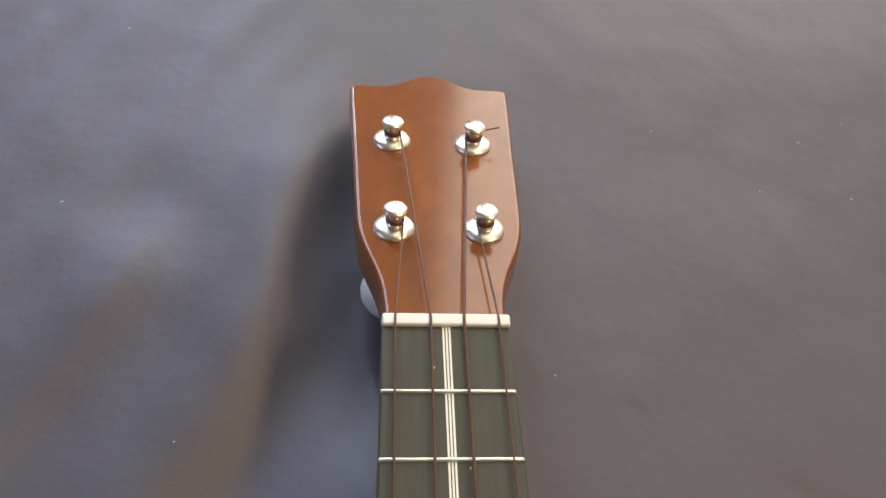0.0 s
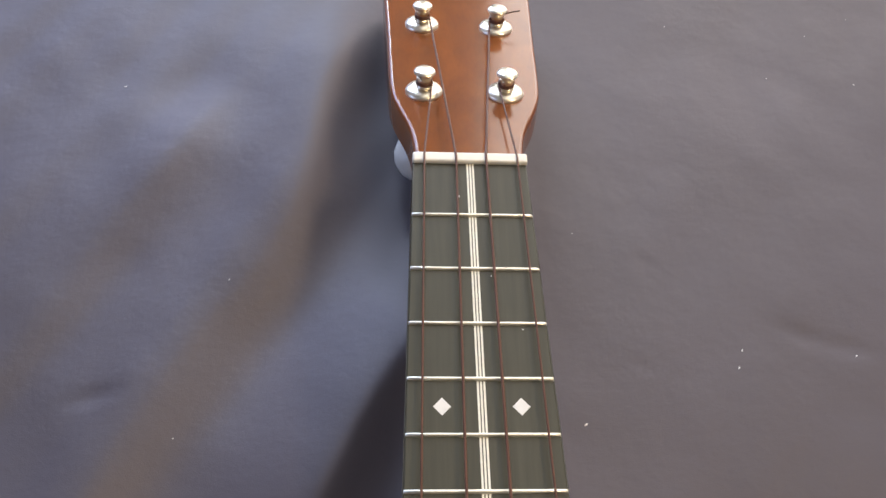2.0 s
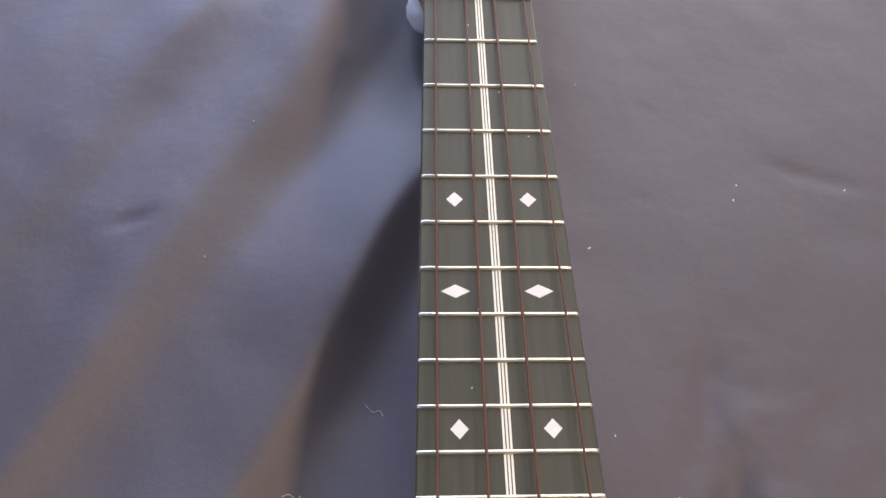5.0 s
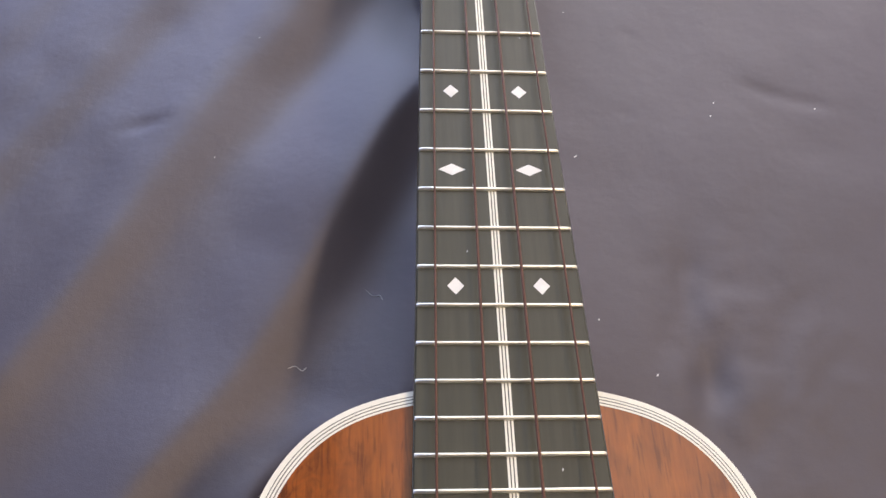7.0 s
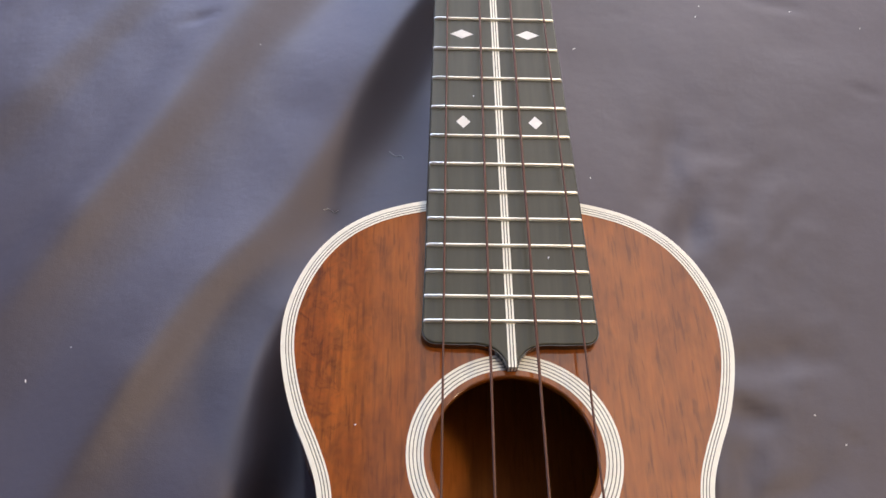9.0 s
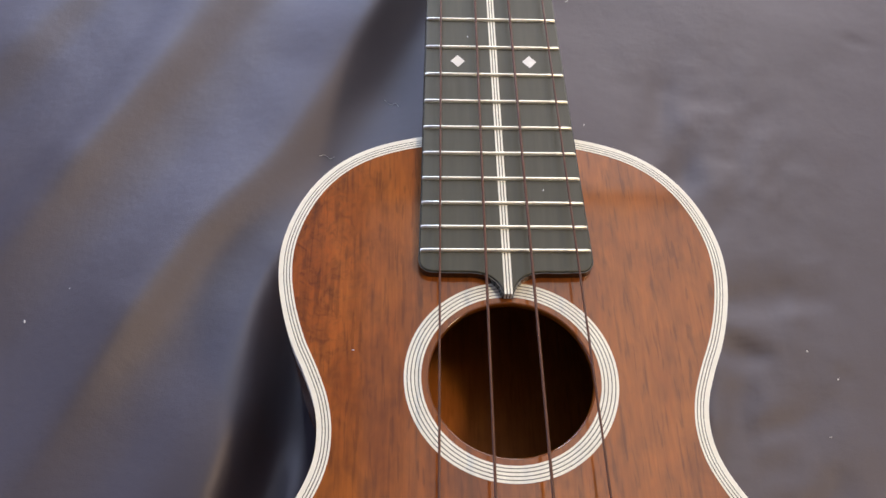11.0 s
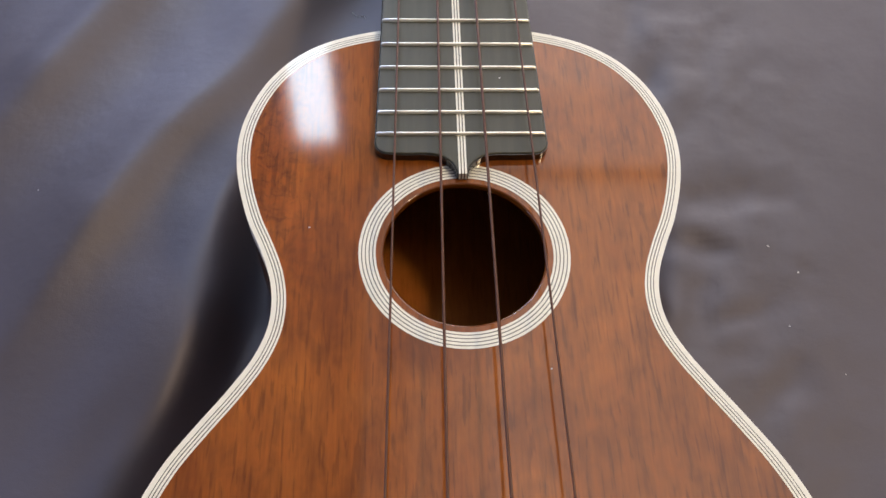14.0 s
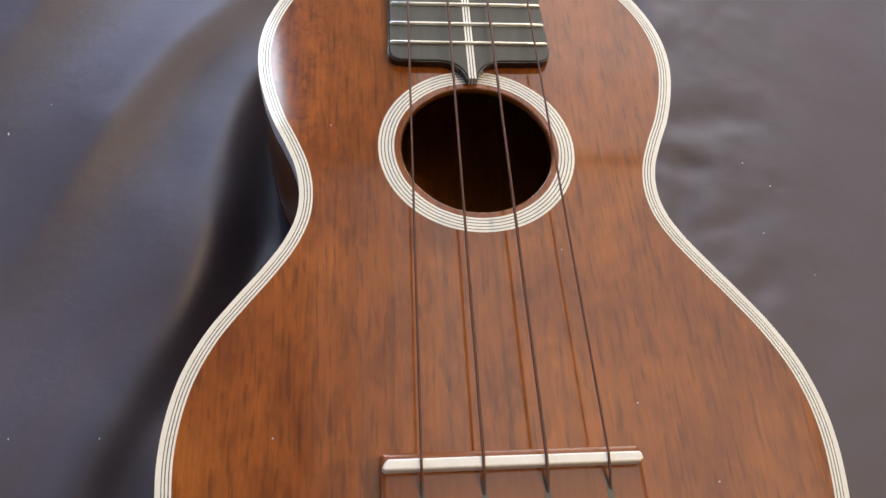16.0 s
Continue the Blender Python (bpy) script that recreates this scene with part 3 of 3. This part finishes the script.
def cloth_height(x, y, folds):
    h = 1.22 * folds * smoothstep(0.028, -0.008, x)
    h += 0.0014 * noise.noise(Vector((x * 16, y * 16, 7.0))) + 0.0004 * noise.noise(Vector((x * 55, y * 45, 3.0))) + 0.003 * noise.noise(Vector((x * 4, y * 4, 2.0)))
    q, r = 0.87 * x - 0.5 * y, 0.5 * x + 0.87 * y
    h += 0.0012 * noise.noise(Vector((q * 60, r * 9, 1.0))) * smoothstep(0.03, -0.05, x)
    h += 0.003 * math.exp(-((x + 0.045) / 0.05) ** 2 - ((y - 0.115) / 0.06) ** 2)
    ruffled = smoothstep(0.045, 0.065, x) * smoothstep(0.15, 0.10, x) * smoothstep(-0.08, -0.13, y)
    h += 0.0011 * ruffled * noise.noise(Vector((x * 75, y * 60, 5.0))) + 0.0004 * ruffled * noise.noise(Vector((x * 190, y * 170, 9.0)))
    u = smoothstep(-0.205, -0.24, y) * smoothstep(-0.40, -0.33, y)
    gap = -0.067 - 0.033 * smoothstep(-0.25, -0.345, y)
    h -= 0.008 * u * math.exp(-((x - gap) / 0.008) ** 2)
    for cx, cy, ang, length, depth in CREASES:
        dx, dy = x - cx, y - cy
        if abs(dx) < 0.05 and abs(dy) < 0.05:
            a, b = dx * math.cos(ang) + dy * math.sin(ang), -dx * math.sin(ang) + dy * math.cos(ang)
            h += depth * math.exp(-(a / length) ** 2 - (b / (0.36 * length)) ** 2)
    return h


BODY_ARRAY = np.array(BODY)


def under_body(x, y):
    """Metres outside the body's outline (0 inside it)."""
    if -0.415 < y < -0.17 and abs(x) < 0.085:
        inside = False
        n = len(BODY)
        j = n - 1
        for i in range(0, n):
            xi, yi = BODY[i]
            xj, yj = BODY[j]
            if (yi > y) != (yj > y) and x < (xj - xi) * (y - yi) / (yj - yi) + xi:
                inside = not inside
            j = i
        if inside:
            return 0.0
    return float(np.min(np.hypot(BODY_ARRAY[:, 0] - x, BODY_ARRAY[:, 1] - y)))


def build_cloth():
    def spaced(lo, hi, a, b, step, far):
        """Even steps from a to b, growing beyond."""
        mid = list(np.arange(a, b, step))
        left, right, d = [], [], step
        v = a
        while v > lo:
            d = min(far, d * 1.22)
            v -= d
            left.append(v)
        v, d = mid[-1], step
        while v < hi:
            d = min(far, d * 1.22)
            v += d
            right.append(v)
        return left[::-1] + mid + right
    xs = spaced(-1.0, 1.0, -0.26, 0.22, 0.0024, 0.08)
    ys = spaced(-1.2, 0.8, -0.44, 0.24, 0.0024, 0.08)
    gx, gy = np.meshgrid(xs, ys)
    folds = fold_height(gx, gy)
    verts = []
    for j, y in enumerate(ys):
        for i, x in enumerate(xs):
            h = cloth_height(x, y, float(folds[j, i]))
            if -0.46 < y < -0.12 and abs(x) < 0.13:
                d = under_body(x, y)
                k = smoothstep(0.0, 0.014, d)
                h = h * k - 0.007 * (1 - k)
            verts.append((x, y, h))
    n = len(xs)
    me = bpy.data.meshes.new("cloth")
    me.from_pydata(verts, [], [(j * n + i, j * n + i + 1, (j + 1) * n + i + 1, (j + 1) * n + i) for j in range(len(ys) - 1) for i in range(n - 1)])
    me.polygons.foreach_set("use_smooth", [True] * len(me.polygons))
    me.materials.append(SATIN)
    tagged(new("cloth", me), "dark purple-grey satin cloth with soft diagonal folds", "cloth", kind="structure")


build_cloth()


def cloth_top(x, y):
    """Height of the cloth's surface at one place."""
    folds = float(fold_height(np.array([x]), np.array([y]))[0])
    k = smoothstep(0.0, 0.014, under_body(x, y)) if -0.46 < y < -0.12 and abs(x) < 0.13 else 1.0
    return cloth_height(x, y, folds) * k - 0.007 * (1 - k)


def build_lint():
    """Specks of white lint lying on the cloth, the body and the fingerboard."""
    rng = random.Random(4)
    spots = [(0.0931, -0.0435), (0.0393, -0.0634), (0.1352, -0.0385), (0.0562, -0.149), (0.105, -0.222), (0.186, 0.095), (-0.125, 0.073), (0.113, -0.232), (-0.148, -0.214), (0.0955, -0.037)]
    spots += [(rng.uniform(-0.2, 0.2), rng.uniform(-0.38, 0.2)) for _ in range(26)]
    verts, faces = [], []
    for k, (x, y) in enumerate(spots):
        d = under_body(x, y) if -0.42 < y < -0.16 else 1.0
        if d < 0.004 or (abs(x) < 0.03 and y > -0.18):
            continue
        speck(verts, faces, x, y, cloth_top(x, y), rng, 0.45 if k < 10 else 0.28)
    for x, y, z in ((-0.0415, -0.2446, TOP_Z), (-0.0162, -0.2128, TOP_Z), (0.0121, -0.1951, BOARD_Z), (-0.0052, -0.1132, BOARD_Z), (-0.0079, -0.135, BOARD_Z), (0.0045, -0.0398, BOARD_Z),
                    (0.0122, -0.0565, BOARD_Z), (-0.0036, -0.0125, BOARD_Z), (0.0335, -0.3298, TOP_Z), (0.02, -0.286, TOP_Z), (-0.055, -0.336, TOP_Z), (0.05, -0.35, TOP_Z)):
        speck(verts, faces, x, y, z, rng, 0.28)
    tagged(part("lint", mesh_from(verts, faces, 60), LINT), "tiny white lint specks on the cloth and wood", "lint", kind="stuff")


def speck(verts, faces, x, y, z, rng, size):
    n, r = len(verts), size * MM
    stretch, turn = rng.uniform(1.0, 1.8), rng.uniform(0, 3.1)
    for k in range(5):
        a = 2 * math.pi * k / 5
        u, v = r * stretch * math.cos(a), r * 0.7 * math.sin(a)
        verts.append((x + u * math.cos(turn) - v * math.sin(turn), y + u * math.sin(turn) + v * math.cos(turn), z))
    verts.append((x, y, z + r * 0.7))
    faces.extend([(n + k, n + (k + 1) % 5, n + 5) for k in range(5)] + [tuple(n + k for k in range(5))[::-1]])


build_lint()


def build_thread(places):
    """A short curled end of pale sewing thread on the cloth."""
    line = [(p.x, p.y) for p in spline([(x * MM, y * MM) for x, y in places], 5)]
    bm = tube([(x, y, cloth_top(x, y) + 0.0002) for x, y in line], 0.00009, 6)
    tagged(part("thread", bm, LINT), "short curled pale thread end on the cloth", "thread", "loose threads")


build_thread([(-35.5, -120), (-33, -122.5), (-31.2, -122.2), (-30.2, -124)])
build_thread([(-58.5, -148), (-56.5, -147.2), (-54.5, -148.4), (-53.2, -147.4)])
